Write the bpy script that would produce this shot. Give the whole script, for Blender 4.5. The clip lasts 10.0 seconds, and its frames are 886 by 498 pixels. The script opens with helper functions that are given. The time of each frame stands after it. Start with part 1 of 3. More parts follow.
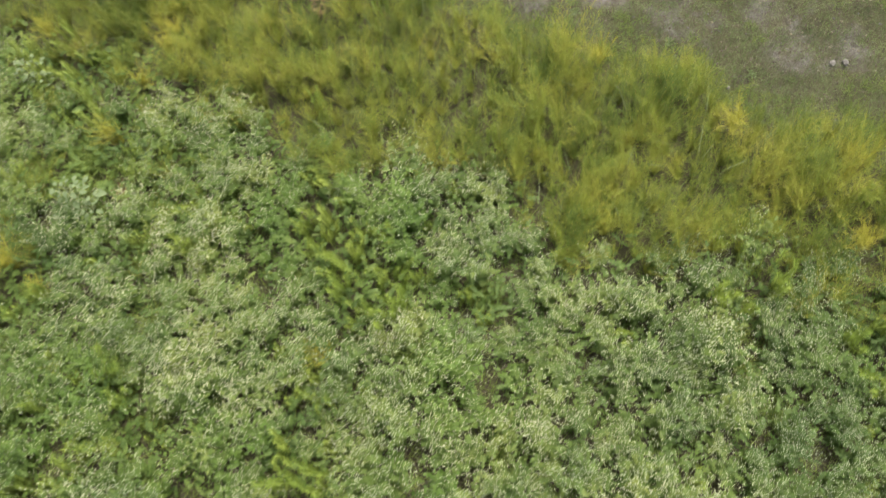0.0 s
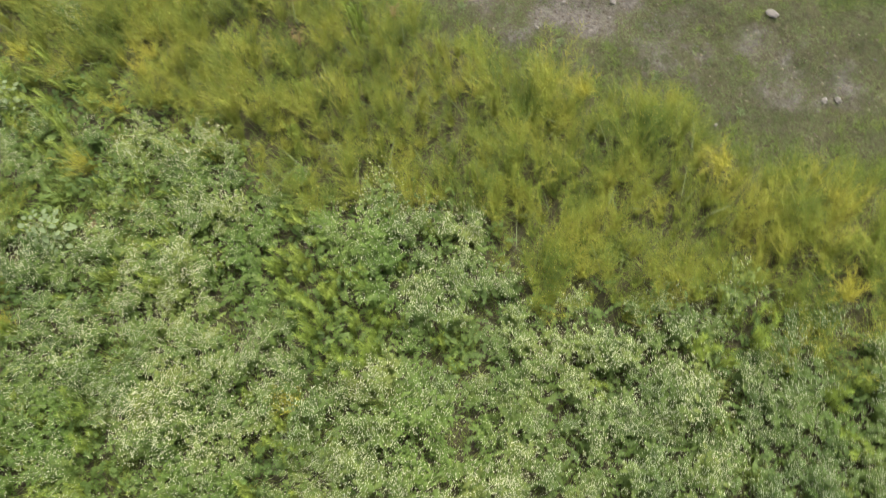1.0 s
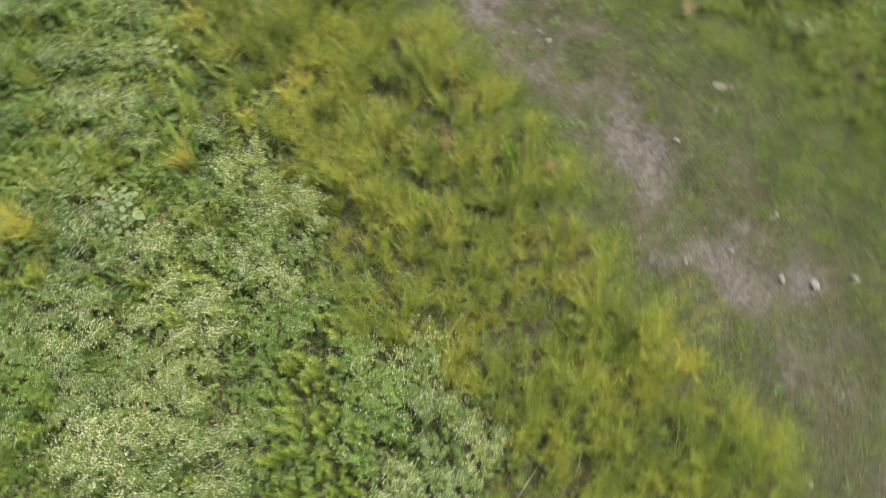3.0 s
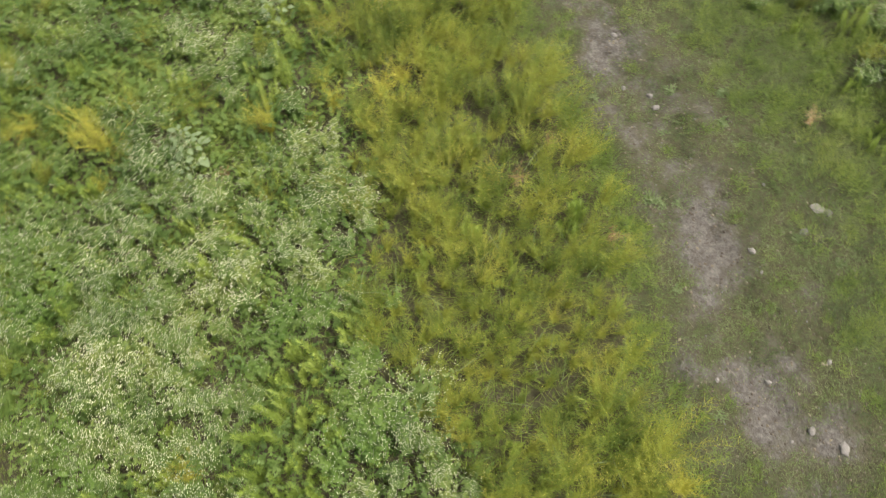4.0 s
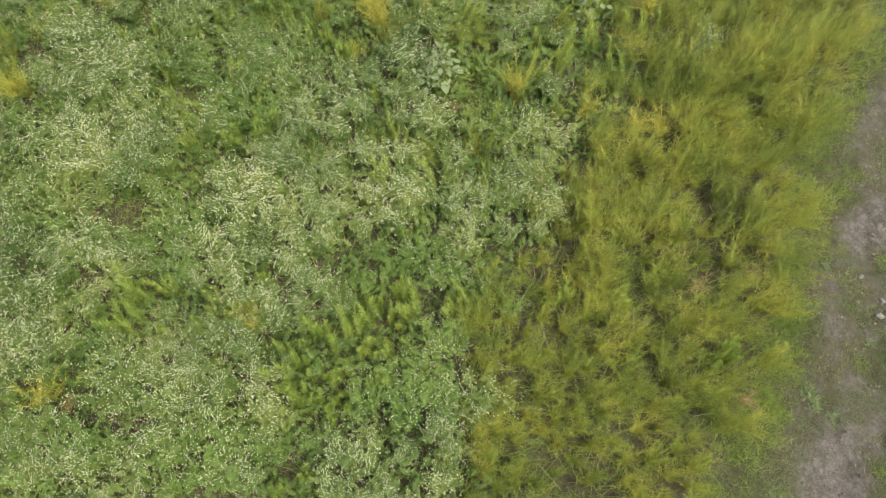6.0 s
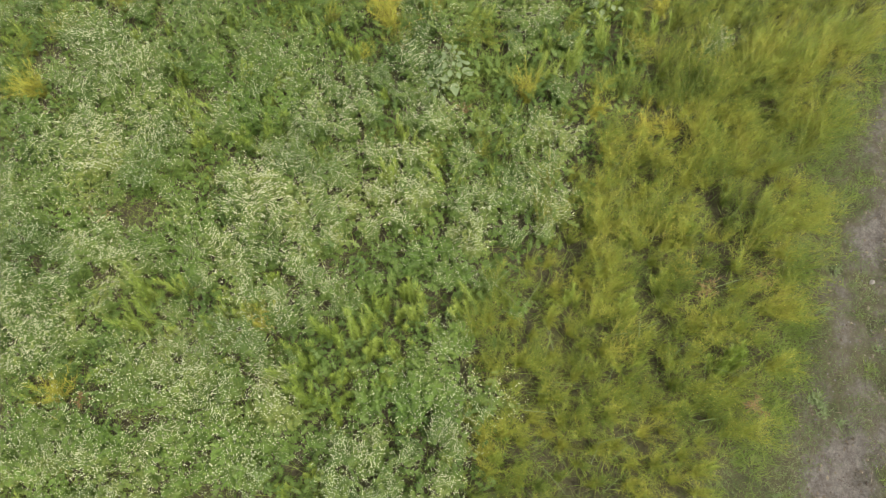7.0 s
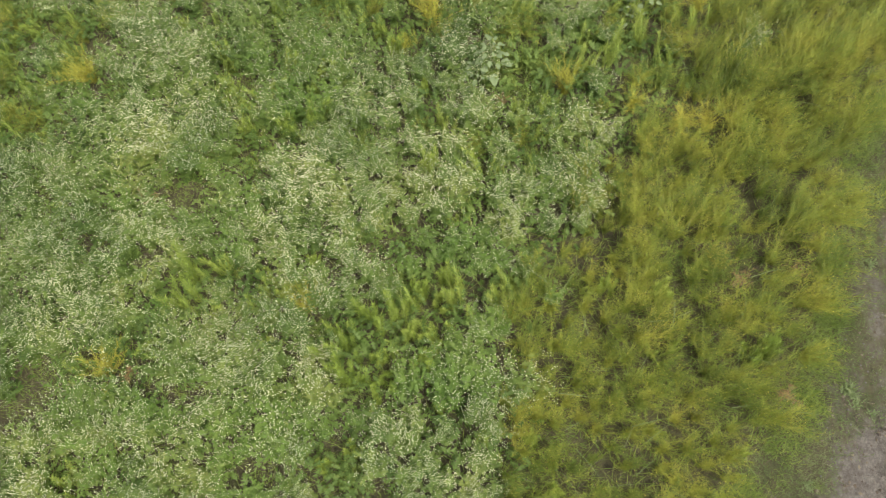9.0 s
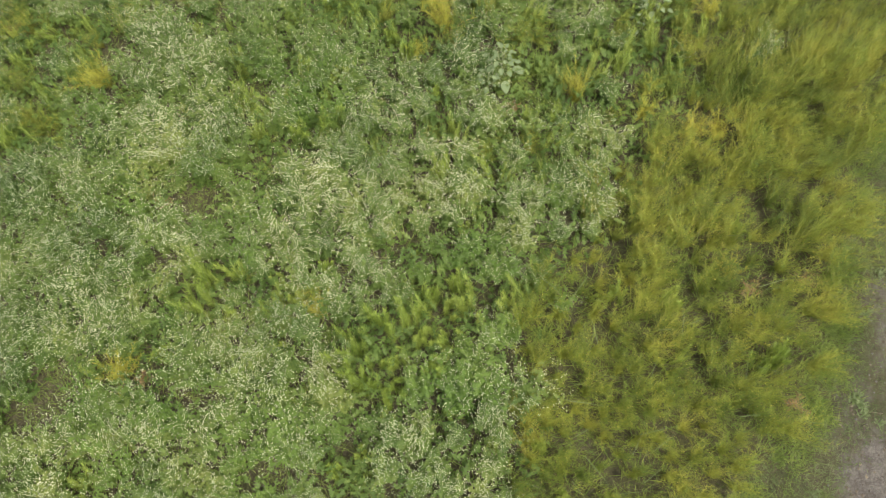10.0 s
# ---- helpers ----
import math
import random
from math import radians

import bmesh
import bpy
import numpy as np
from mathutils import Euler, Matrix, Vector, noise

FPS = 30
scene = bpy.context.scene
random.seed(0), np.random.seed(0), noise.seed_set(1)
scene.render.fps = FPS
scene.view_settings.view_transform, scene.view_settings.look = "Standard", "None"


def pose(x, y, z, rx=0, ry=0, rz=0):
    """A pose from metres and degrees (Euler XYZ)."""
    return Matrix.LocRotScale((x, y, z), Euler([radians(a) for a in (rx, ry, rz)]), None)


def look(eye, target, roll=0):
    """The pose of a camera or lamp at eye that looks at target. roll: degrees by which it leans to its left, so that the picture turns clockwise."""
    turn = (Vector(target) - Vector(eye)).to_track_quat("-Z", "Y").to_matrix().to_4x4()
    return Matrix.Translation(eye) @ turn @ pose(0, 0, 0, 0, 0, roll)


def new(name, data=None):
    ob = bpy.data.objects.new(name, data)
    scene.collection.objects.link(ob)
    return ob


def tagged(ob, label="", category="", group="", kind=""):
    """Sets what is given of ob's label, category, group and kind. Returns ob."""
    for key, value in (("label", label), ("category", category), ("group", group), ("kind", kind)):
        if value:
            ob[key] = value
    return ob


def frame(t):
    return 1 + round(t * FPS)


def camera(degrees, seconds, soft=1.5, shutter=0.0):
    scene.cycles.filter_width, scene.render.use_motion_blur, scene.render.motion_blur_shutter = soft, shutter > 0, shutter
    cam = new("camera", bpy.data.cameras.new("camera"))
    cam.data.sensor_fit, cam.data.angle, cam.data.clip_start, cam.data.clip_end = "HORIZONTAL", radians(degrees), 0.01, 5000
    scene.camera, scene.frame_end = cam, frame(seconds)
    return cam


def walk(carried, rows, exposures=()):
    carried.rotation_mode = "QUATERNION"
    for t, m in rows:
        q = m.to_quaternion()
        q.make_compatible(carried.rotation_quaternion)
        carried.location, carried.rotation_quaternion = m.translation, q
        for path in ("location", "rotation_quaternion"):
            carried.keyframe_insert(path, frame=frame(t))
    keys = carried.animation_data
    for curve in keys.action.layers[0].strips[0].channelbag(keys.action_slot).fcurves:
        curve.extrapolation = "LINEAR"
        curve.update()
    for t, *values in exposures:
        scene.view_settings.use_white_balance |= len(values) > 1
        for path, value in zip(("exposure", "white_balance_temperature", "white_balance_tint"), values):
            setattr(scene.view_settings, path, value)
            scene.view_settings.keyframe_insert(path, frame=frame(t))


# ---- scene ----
cam = camera(60.5, 10.0, soft=1.0, shutter=0.8)
PATH = [
    (0, (0.446, -0.303, 6.52), (0.209, 0.45, 4.682), -13.4),
    (0.5, (0.604, 0.004, 6.514), (0.36, 0.744, 4.673), -14.2),
    (1, (0.695, 0.258, 6.523), (0.439, 0.975, 4.674), -14.7),
    (1.5, (0.763, 0.613, 6.532), (0.408, 1.293, 4.685), -12.1),
    (2, (0.812, 1.043, 6.515), (0.403, 1.693, 4.669), -12.0),
    (2.5, (0.73, 1.641, 6.49), (0.239, 2.234, 4.644), -10.1),
    (2.7, (0.671, 1.902, 6.478), (0.162, 2.48, 4.632), -10.0),
    (3.8, (0.44, 2.81, 6.508), (-0.2, 3.18, 4.65), -6.2),
    (4, (0.453, 2.852, 6.52), (-0.197, 3.198, 4.66), -6.6),
    (4.5, (0.505, 2.876, 6.497), (-0.206, 3.126, 4.644), -4.9),
    (5, (0.53, 2.924, 6.402), (-0.249, 2.985, 4.561), -0.8),
    (5.5, (0.507, 2.993, 6.35), (-0.274, 2.95, 4.51), -0.1),
    (7, (0.425, 3.155, 6.401), (-0.333, 3.025, 4.555), -4.4),
    (7.5, (0.448, 3.135, 6.416), (-0.307, 2.991, 4.57), -5.1),
    (8, (0.505, 3.1, 6.429), (-0.248, 2.945, 4.583), -5.8),
    (8.5, (0.58, 3.055, 6.454), (-0.174, 2.888, 4.61), -6.2),
    (9, (0.615, 3.016, 6.497), (-0.137, 2.834, 4.652), -6.9),
    (9.5, (0.605, 2.979, 6.541), (-0.142, 2.788, 4.696), -7.3),
    (10, (0.541, 2.979, 6.595), (-0.196, 2.779, 4.746), -8.0),
]
walk(cam, [(t, look(eye, target, roll)) for t, eye, target, roll in PATH],
     exposures=[(0, 1.24), (4, 1.17), (5.5, 1.07), (10, 1.03)])

# ---- world and sun: a bright overcast sky ----
world = bpy.data.worlds.new("overcast_sky")
scene.world = world
world.use_nodes = True
wn = world.node_tree.nodes
sky = wn.new("ShaderNodeTexSky")
sky.sky_type, sky.sun_disc = "NISHITA", False
sky.sun_elevation, sky.sun_rotation = radians(58), radians(30)
sky.air_density, sky.dust_density, sky.ozone_density = 1.0, 4.0, 1.0
cloud = wn.new("ShaderNodeHueSaturation")
cloud.inputs["Saturation"].default_value = 0.4
world.node_tree.links.new(sky.outputs[0], cloud.inputs["Color"])
world.node_tree.links.new(cloud.outputs[0], wn["Background"].inputs[0])
wn["Background"].inputs[1].default_value = 0.165
sun = new("sun", bpy.data.lights.new("sun", "SUN"))
sun.data.energy, sun.data.angle, sun.data.color = 1.5, radians(35), (1.0, 0.96, 0.9)
sun.matrix_world = look((3.0, 5.2, 9.6), (0, 0, 0))

# ---- materials ----


def nodes_of(name):
    mat = bpy.data.materials.new(name)
    mat.use_nodes = True
    tree = mat.node_tree
    return mat, tree, tree.nodes["Principled BSDF"], tree.nodes["Material Output"]


def maths(tree, op, a, b):
    n = tree.nodes.new("ShaderNodeMath")
    n.operation = op
    for i, v in enumerate((a, b)):
        if isinstance(v, (int, float)):
            n.inputs[i].default_value = v
        else:
            tree.links.new(v, n.inputs[i])
    return n.outputs[0]


def ramp(tree, fac, stops):
    n = tree.nodes.new("ShaderNodeValToRGB")
    el = n.color_ramp.elements
    while len(el) < len(stops):
        el.new(0.5)
    for e, (p, c) in zip(el, stops):
        e.position, e.color = p, (*c, 1)
    tree.links.new(fac, n.inputs[0])
    return n.outputs[0]


def noise_at(tree, scale, detail=3.0, rough=0.55):
    geo = tree.nodes.new("ShaderNodeNewGeometry")
    n = tree.nodes.new("ShaderNodeTexNoise")
    n.inputs["Scale"].default_value, n.inputs["Detail"].default_value, n.inputs["Roughness"].default_value = scale, detail, rough
    tree.links.new(geo.outputs["Position"], n.inputs["Vector"])
    return n.outputs[0]


def foliage(name, stops, thin=0.3, rough=0.55, patch=0.9, wide=0.5, leaf=0.35, plant=0.25):
    """Leaf, stem or petal: colour from patches of the meadow, from plant to plant and from leaf to leaf; thin lets light through."""
    mat, tree, bsdf, out = nodes_of(name)
    geo, info = tree.nodes.new("ShaderNodeNewGeometry"), tree.nodes.new("ShaderNodeObjectInfo")
    f = maths(tree, "MULTIPLY", maths(tree, "SUBTRACT", noise_at(tree, patch, 2.0), 0.5), 2.2 * wide)
    f = maths(tree, "ADD", f, 0.5)
    f = maths(tree, "ADD", f, maths(tree, "MULTIPLY", maths(tree, "SUBTRACT", geo.outputs["Random Per Island"], 0.5), leaf))
    f = maths(tree, "ADD", f, maths(tree, "MULTIPLY", maths(tree, "SUBTRACT", info.outputs["Random"], 0.5), plant))
    col = ramp(tree, f, stops)
    tree.links.new(col, bsdf.inputs["Base Color"])
    bsdf.inputs["Roughness"].default_value = rough
    bsdf.inputs["Specular IOR Level"].default_value = 0.3
    if thin:
        tr, mix = tree.nodes.new("ShaderNodeBsdfTranslucent"), tree.nodes.new("ShaderNodeMixShader")
        tree.links.new(col, tr.inputs[0])
        mix.inputs[0].default_value = thin
        tree.links.new(bsdf.outputs[0], mix.inputs[1])
        tree.links.new(tr.outputs[0], mix.inputs[2])
        tree.links.new(mix.outputs[0], out.inputs[0])
    return mat


WEED_LEAF = foliage("weed_leaf", [(0.0, (0.07, 0.118, 0.022)), (0.5, (0.132, 0.193, 0.037)), (1.0, (0.22, 0.262, 0.058))], thin=0.4, patch=1.7, wide=0.8, plant=0.4)
GREEN_LEAF = foliage("green_leaf", [(0.0, (0.072, 0.132, 0.02)), (0.5, (0.132, 0.21, 0.035)), (1.0, (0.21, 0.28, 0.055))], thin=0.4)
WEED_STEM = foliage("weed_stem", [(0.0, (0.10, 0.13, 0.045)), (1.0, (0.20, 0.22, 0.09))], thin=0.0)
WEED_FLOWER = foliage("weed_flower", [(0.0, (0.33, 0.38, 0.205)), (0.5, (0.485, 0.512, 0.275)), (1.0, (0.63, 0.62, 0.365))], thin=0.15, patch=1.7, wide=0.9, leaf=0.45, plant=0.4)
BROOM_LEAF = foliage("broom_leaf", [(0.0, (0.07, 0.11, 0.02)), (0.35, (0.165, 0.21, 0.028)), (0.65, (0.232, 0.256, 0.031)), (1.0, (0.345, 0.322, 0.05))], patch=2.2, wide=0.75, leaf=0.5)
BROOM_STEM = foliage("broom_stem", [(0.0, (0.13, 0.12, 0.03)), (1.0, (0.25, 0.22, 0.05))], thin=0.0)
BROOM_FLOWER = foliage("broom_flower", [(0.0, (0.50, 0.42, 0.05)), (1.0, (0.68, 0.58, 0.14))], thin=0.1)
GOLD_LEAF = foliage("gold_leaf", [(0.0, (0.23, 0.235, 0.03)), (0.5, (0.335, 0.32, 0.038)), (1.0, (0.44, 0.375, 0.058))])
SHOOT_LEAF = foliage("shoot_leaf", [(0.0, (0.145, 0.215, 0.03)), (0.5, (0.24, 0.31, 0.05)), (1.0, (0.345, 0.39, 0.08))])
BROAD_LEAF = foliage("broad_leaf", [(0.0, (0.105, 0.15, 0.056)), (1.0, (0.195, 0.238, 0.108))], thin=0.25, leaf=0.9, rough=0.8)
GRASS = foliage("grass", [(0.0, (0.085, 0.135, 0.023)), (0.5, (0.175, 0.235, 0.04)), (1.0, (0.28, 0.305, 0.072))], leaf=0.6)
LOW_GRASS = foliage("low_grass", [(0.0, (0.074, 0.1, 0.032)), (0.5, (0.134, 0.168, 0.054)), (1.0, (0.212, 0.227, 0.094))], leaf=0.6, patch=2.4, wide=0.9)
ROSETTE_LEAF = foliage("rosette_leaf", [(0.0, (0.10, 0.14, 0.05)), (0.5, (0.16, 0.20, 0.075)), (1.0, (0.23, 0.26, 0.11))])
STRAW = foliage("straw", [(0.0, (0.07, 0.052, 0.034)), (0.5, (0.14, 0.11, 0.07)), (1.0, (0.25, 0.21, 0.13))], thin=0.0, leaf=0.9)
DRY_LEAF = foliage("dry_leaf", [(0.0, (0.13, 0.08, 0.03)), (0.5, (0.22, 0.14, 0.05)), (1.0, (0.30, 0.23, 0.09))], thin=0.1, leaf=0.8)


def stone_material():
    mat, tree, bsdf, out = nodes_of("limestone")
    info = tree.nodes.new("ShaderNodeObjectInfo")
    f = maths(tree, "ADD", maths(tree, "MULTIPLY", noise_at(tree, 22.0, 6.0, 0.7), 0.8), maths(tree, "MULTIPLY", info.outputs["Random"], 0.25))
    tree.links.new(ramp(tree, f, [(0.25, (0.095, 0.083, 0.067)), (0.55, (0.165, 0.146, 0.12)), (0.95, (0.31, 0.283, 0.238))]), bsdf.inputs["Base Color"])
    bsdf.inputs["Roughness"].default_value = 0.85
    bump = tree.nodes.new("ShaderNodeBump")
    bump.inputs["Strength"].default_value, bump.inputs["Distance"].default_value = 0.6, 0.006
    tree.links.new(noise_at(tree, 90.0, 5.0), bump.inputs["Height"])
    tree.links.new(bump.outputs[0], bsdf.inputs["Normal"])
    return mat


def soil_material():
    """Litter and moss under the plants; trodden pale clay where the attribute 'bare' is high."""
    mat, tree, bsdf, out = nodes_of("soil")
    litter = ramp(tree, noise_at(tree, 14.0, 8.0, 0.75), [(0.3, (0.055, 0.049, 0.028)), (0.5, (0.1, 0.088, 0.047)), (0.62, (0.1, 0.108, 0.043)), (0.8, (0.165, 0.143, 0.088))])
    clay = ramp(tree, noise_at(tree, 16.0, 9.0, 0.8), [(0.3, (0.07, 0.06, 0.048)), (0.46, (0.132, 0.115, 0.092)), (0.66, (0.228, 0.201, 0.169))])
    # darker brown blotches scattered over the clay by coarse noise
    blotch = tree.nodes.new("ShaderNodeMapRange")
    blotch.inputs[1].default_value, blotch.inputs[2].default_value = 0.57, 0.68
    tree.links.new(noise_at(tree, 3.4, 5.0, 0.65), blotch.inputs[0])
    dark = tree.nodes.new("ShaderNodeMix")
    dark.data_type, dark.inputs["B"].default_value = "RGBA", (0.07, 0.06, 0.047, 1)
    tree.links.new(maths(tree, "MULTIPLY", blotch.outputs[0], 0.75), dark.inputs["Factor"])
    tree.links.new(clay, dark.inputs["A"])
    clay = dark.outputs["Result"]
    att = tree.nodes.new("ShaderNodeAttribute")
    att.attribute_name = "bare"
    f = maths(tree, "ADD", att.outputs["Fac"], maths(tree, "MULTIPLY", maths(tree, "SUBTRACT", noise_at(tree, 6.5, 8.0, 0.75), 0.5), 1.3))
    soft = tree.nodes.new("ShaderNodeMapRange")
    soft.inputs[1].default_value, soft.inputs[2].default_value = 0.25, 0.85
    tree.links.new(f, soft.inputs[0])
    mix = tree.nodes.new("ShaderNodeMix")
    mix.data_type = "RGBA"
    tree.links.new(soft.outputs[0], mix.inputs["Factor"])
    tree.links.new(litter, mix.inputs["A"])
    tree.links.new(clay, mix.inputs["B"])
    far = tree.nodes.new("ShaderNodeAttribute")
    far.attribute_name = "meadow"
    green = ramp(tree, noise_at(tree, 1.5, 8.0, 0.7), [(0.3, (0.05, 0.08, 0.02)), (0.5, (0.11, 0.14, 0.035)), (0.75, (0.19, 0.19, 0.045))])
    mix2 = tree.nodes.new("ShaderNodeMix")
    mix2.data_type = "RGBA"
    tree.links.new(far.outputs["Fac"], mix2.inputs["Factor"])
    tree.links.new(mix.outputs["Result"], mix2.inputs["A"])
    tree.links.new(green, mix2.inputs["B"])
    tree.links.new(mix2.outputs["Result"], bsdf.inputs["Base Color"])
    bsdf.inputs["Roughness"].default_value = 0.95
    bsdf.inputs["Specular IOR Level"].default_value = 0.15
    bump = tree.nodes.new("ShaderNodeBump")
    bump.inputs["Strength"].default_value, bump.inputs["Distance"].default_value = 1.0, 0.05
    tree.links.new(noise_at(tree, 45.0, 7.0, 0.7), bump.inputs["Height"])
    tree.links.new(bump.outputs[0], bsdf.inputs["Normal"])
    return mat


STONE, SOIL = stone_material(), soil_material()

rng = random.Random(7)

# ---- plan of the meadow, in metres ----
# the trodden track runs between TRACK_NEAR and TRACK_FAR, feathery broom weeds between WEED_EDGE and TRACK_NEAR, flowering weeds below
TRACK_NEAR = np.array([(-9, 8.3), (-5.3, 7.12), (-3.96, 6.59), (-3.47, 6.18), (-2.9, 6.25), (-2.5, 5.99), (-2.0, 5.92), (-1.51, 5.77), (-1.07, 5.61), (-0.52, 5.26), (0.19, 4.86), (0.59, 4.75), (1.09, 4.65),
    (2.01, 4.36), (2.82, 3.78), (3.62, 3.88), (6, 3.6)])
WEED_EDGE = np.array([(-9, 5.6), (-5.97, 4.81), (-4.94, 4.45), (-4.28, 4.32), (-3.61, 4.14), (-3.13, 4.0), (-2.85, 3.85), (-2.4, 3.61), (-1.96, 3.13), (-1.5, 2.96), (-0.8, 3.01), (-0.1, 3.21), (0.2, 2.91),
    (0.41, 2.51), (0.76, 2.25), (1.61, 2.26), (2.22, 2.31), (2.93, 2.15), (6, 2.1)])
TRACK_FAR = np.array([(-9, 9.4), (-5, 8.7), (-2.45, 8.14), (-1.56, 8.04), (-0.56, 7.84), (0.45, 7.68), (0.96, 7.35), (1.58, 7.15), (2.09, 6.9), (6, 6.0)])
RUT = np.array([(-9, 8.6), (-4.93, 7.33), (-2.9, 6.69), (-2.12, 6.63), (-0.97, 6.35), (-0.48, 6.09), (0.43, 5.68), (0.88, 5.53), (1.49, 5.44), (2.0, 5.29), (2.6, 5.09), (3.62, 4.79), (6, 4.3)])
BARE_SPOTS = [(-2.58, 6.73, 0.28), (-2.38, 6.6, 0.25), (-2.11, 7.18, 0.2), (-0.6, 6.09, 0.2), (-0.33, 6.08, 0.2), (0.88, 5.56, 0.25), (1.41, 5.8, 0.22), (-0.09, 6.83, 0.17), (0.23, 5.14, 0.2), (1.07, 5.36, 0.2),
    (1.64, 4.98, 0.2), (2.14, 5.02, 0.25), (3.52, 4.78, 0.25), (2.7, 5.3, 0.2), (0.36, 6.55, 0.12), (-1.03, 6.63, 0.15)]
GAPS = [(-2.26, -0.12, 0.3), (-1.61, -0.32, 0.17), (-3.59, 0.12, 0.2), (-3.87, -1.49, 0.2), (-0.47, 0.14, 0.14), (-0.28, -0.85, 0.3), (-0.06, -1.09, 0.25), (-0.52, -1.04, 0.2), (-4.55, -0.47, 0.18),
    (-4.23, 4.02, 0.14), (-2.94, 5.68, 0.1), (-2.76, 5.07, 0.1), (0.09, 1.11, 0.17), (-1.81, 1.77, 0.15), (2.79, 0.75, 0.18), (-4.34, 2.42, 0.18), (-0.42, 3.64, 0.13), (0.18, 2.16, 0.12),
    (-4.38, 5.25, 0.12), (-1.81, 4.95, 0.1), (-2.87, 0.81, 0.1),
    (0.13, 1.17, 0.1), (-0.21, 0.92, 0.1), (0.53, 1.45, 0.08), (-0.42, 0.53, 0.12), (0.71, 0.77, 0.09), (-0.94, 0.62, 0.09), (-0.69, 0.03, 0.1), (-0.38, 0.29, 0.1), (-0.0, 0.2, 0.1)]
# stretches of rich bloom and of plain leaf, and taller stands of broom weed: x, y
BLOOM = [(-3.34, -0.68), (-3.31, 1.32), (-2.31, 1.96), (-2.97, 0.9), (-3.56, 2.04), (-1.11, -0.66), (-1.4, -0.85), (-0.96, 0.86), (-1.28, 1.14), (-1.32, 1.57), (-1.7, 1.8), (-1.83, 0.87), (-2.95, 3.47),
    (-2.64, 2.47), (-0.28, 2.29), (-0.1, 1.78), (-1.83, -0.26), (-4.53, 5.13), (-0.04, 0.01), (-0.16, 0.68), (-2.38, 3.35), (-3.17, 1.9), (-3.59, 1.46), (-2.4, 0.89), (-0.73, 1.15), (-0.05, 2.61),
    (0.57, 2.32), (0.64, 1.77), (0.19, 1.45), (1.56, 2.17), (2.1, 1.86), (2.6, 1.99), (1.33, 1.67), (1.55, 1.31), (2.2, 1.1), (2.72, 0.88), (1.85, 0.94), (0.89, 1.13), (-0.68, 0.44), (0.25, 0.56),
    (1.12, 0.67), (-5.08, 3.38), (-4.5, 3.25), (-3.48, 3.85), (-2.54, 2.9), (-3.07, 2.75), (-0.4, 2.65), (-0.38, 3.13), (-0.5, 8.09)]
PLAIN = [(-3.09, -1.4), (-2.34, -0.83), (-2.03, 0.1), (-0.61, 2.06), (-1.19, 2.26), (-1.14, 0.18), (-1.34, 0.97), (-2.06, 2.24), (-0.98, 2.52), (-3.96, 2.98), (-4.26, 0.81), (-4.01, 0.18), (-2.7, 3.18),
    (-4.24, 1.39), (-1.82, 2.64), (-1.36, 1.8), (-0.35, 1.66), (3.0, 1.64), (2.43, 2.17), (0.17, 1.12), (-3.46, 1.01), (-3.52, 0.53), (-3.46, 2.98), (-6.07, 2.08), (-5.32, 1.75), (-5.31, 2.29),
    (-5.28, 2.78), (-1.4, 2.99),
    (-0.44, -0.55), (0.23, -0.1), (-0.43, 0.28), (0.11, 0.6), (-2.44, 0.27), (-0.18, 0.89), (0.52, 1.4)]
SHOOT_STANDS = [(-1.55, 2.64), (-1.31, 2.4), (-1.0, 2.0), (-0.8, 1.84), (-1.41, 0.18), (-3.34, 0.09), (-3.02, 0.76), (-3.68, 0.52), (-4.14, 1.68), (3.14, 1.6), (2.42, 2.15), (-1.33, 0.96), (-2.72, -2.13),
    (-0.2, 3.01), (-3.5, 2.95), (-3.16, 2.56), (-3.84, 3.35)]
TALL = [(-2.12, 5.55), (-3.4, 4.48), (-3.92, 5.06), (-4.22, 5.82), (-3.23, 4.94), (-3.45, 5.94), (-1.53, 4.05), (3.27, 3.43), (3.37, 2.89), (2.31, 3.93), (0.76, 4.42), (-0.0, 4.44), (-2.41, 4.22),
    (-3.36, 4.31), (-1.74, 4.56), (1.39, 4.12)]
VIEW = [(-5.1, -3.7), (0.8, -1.7), (3.6, -0.2), (4.4, 5.2), (2.0, 8.5), (-1.3, 9.7), (-5.7, 7.9), (-7.7, 1.8)]


def edge(line, x):
    return np.interp(x, line[:, 0], line[:, 1])


def inside(x, y, poly=VIEW):
    turns = [(bx - ax) * (y - ay) - (by - ay) * (x - ax) for (ax, ay), (bx, by) in zip(poly, poly[1:] + poly[:1])]
    return min(turns) > 0


def wave(x, y, scale, seed=0.0):
    return noise.noise(Vector((x * scale, y * scale, seed)))


def ground_z(x, y):
    z = 0.05 * wave(x, y, 0.35, 3.1) + 0.018 * wave(x, y, 1.7, 8.2) + 0.007 * wave(x, y, 6.0, 5.5)
    return z - 0.035 * math.exp(-((y - float(edge(RUT, x))) / 0.3) ** 2)


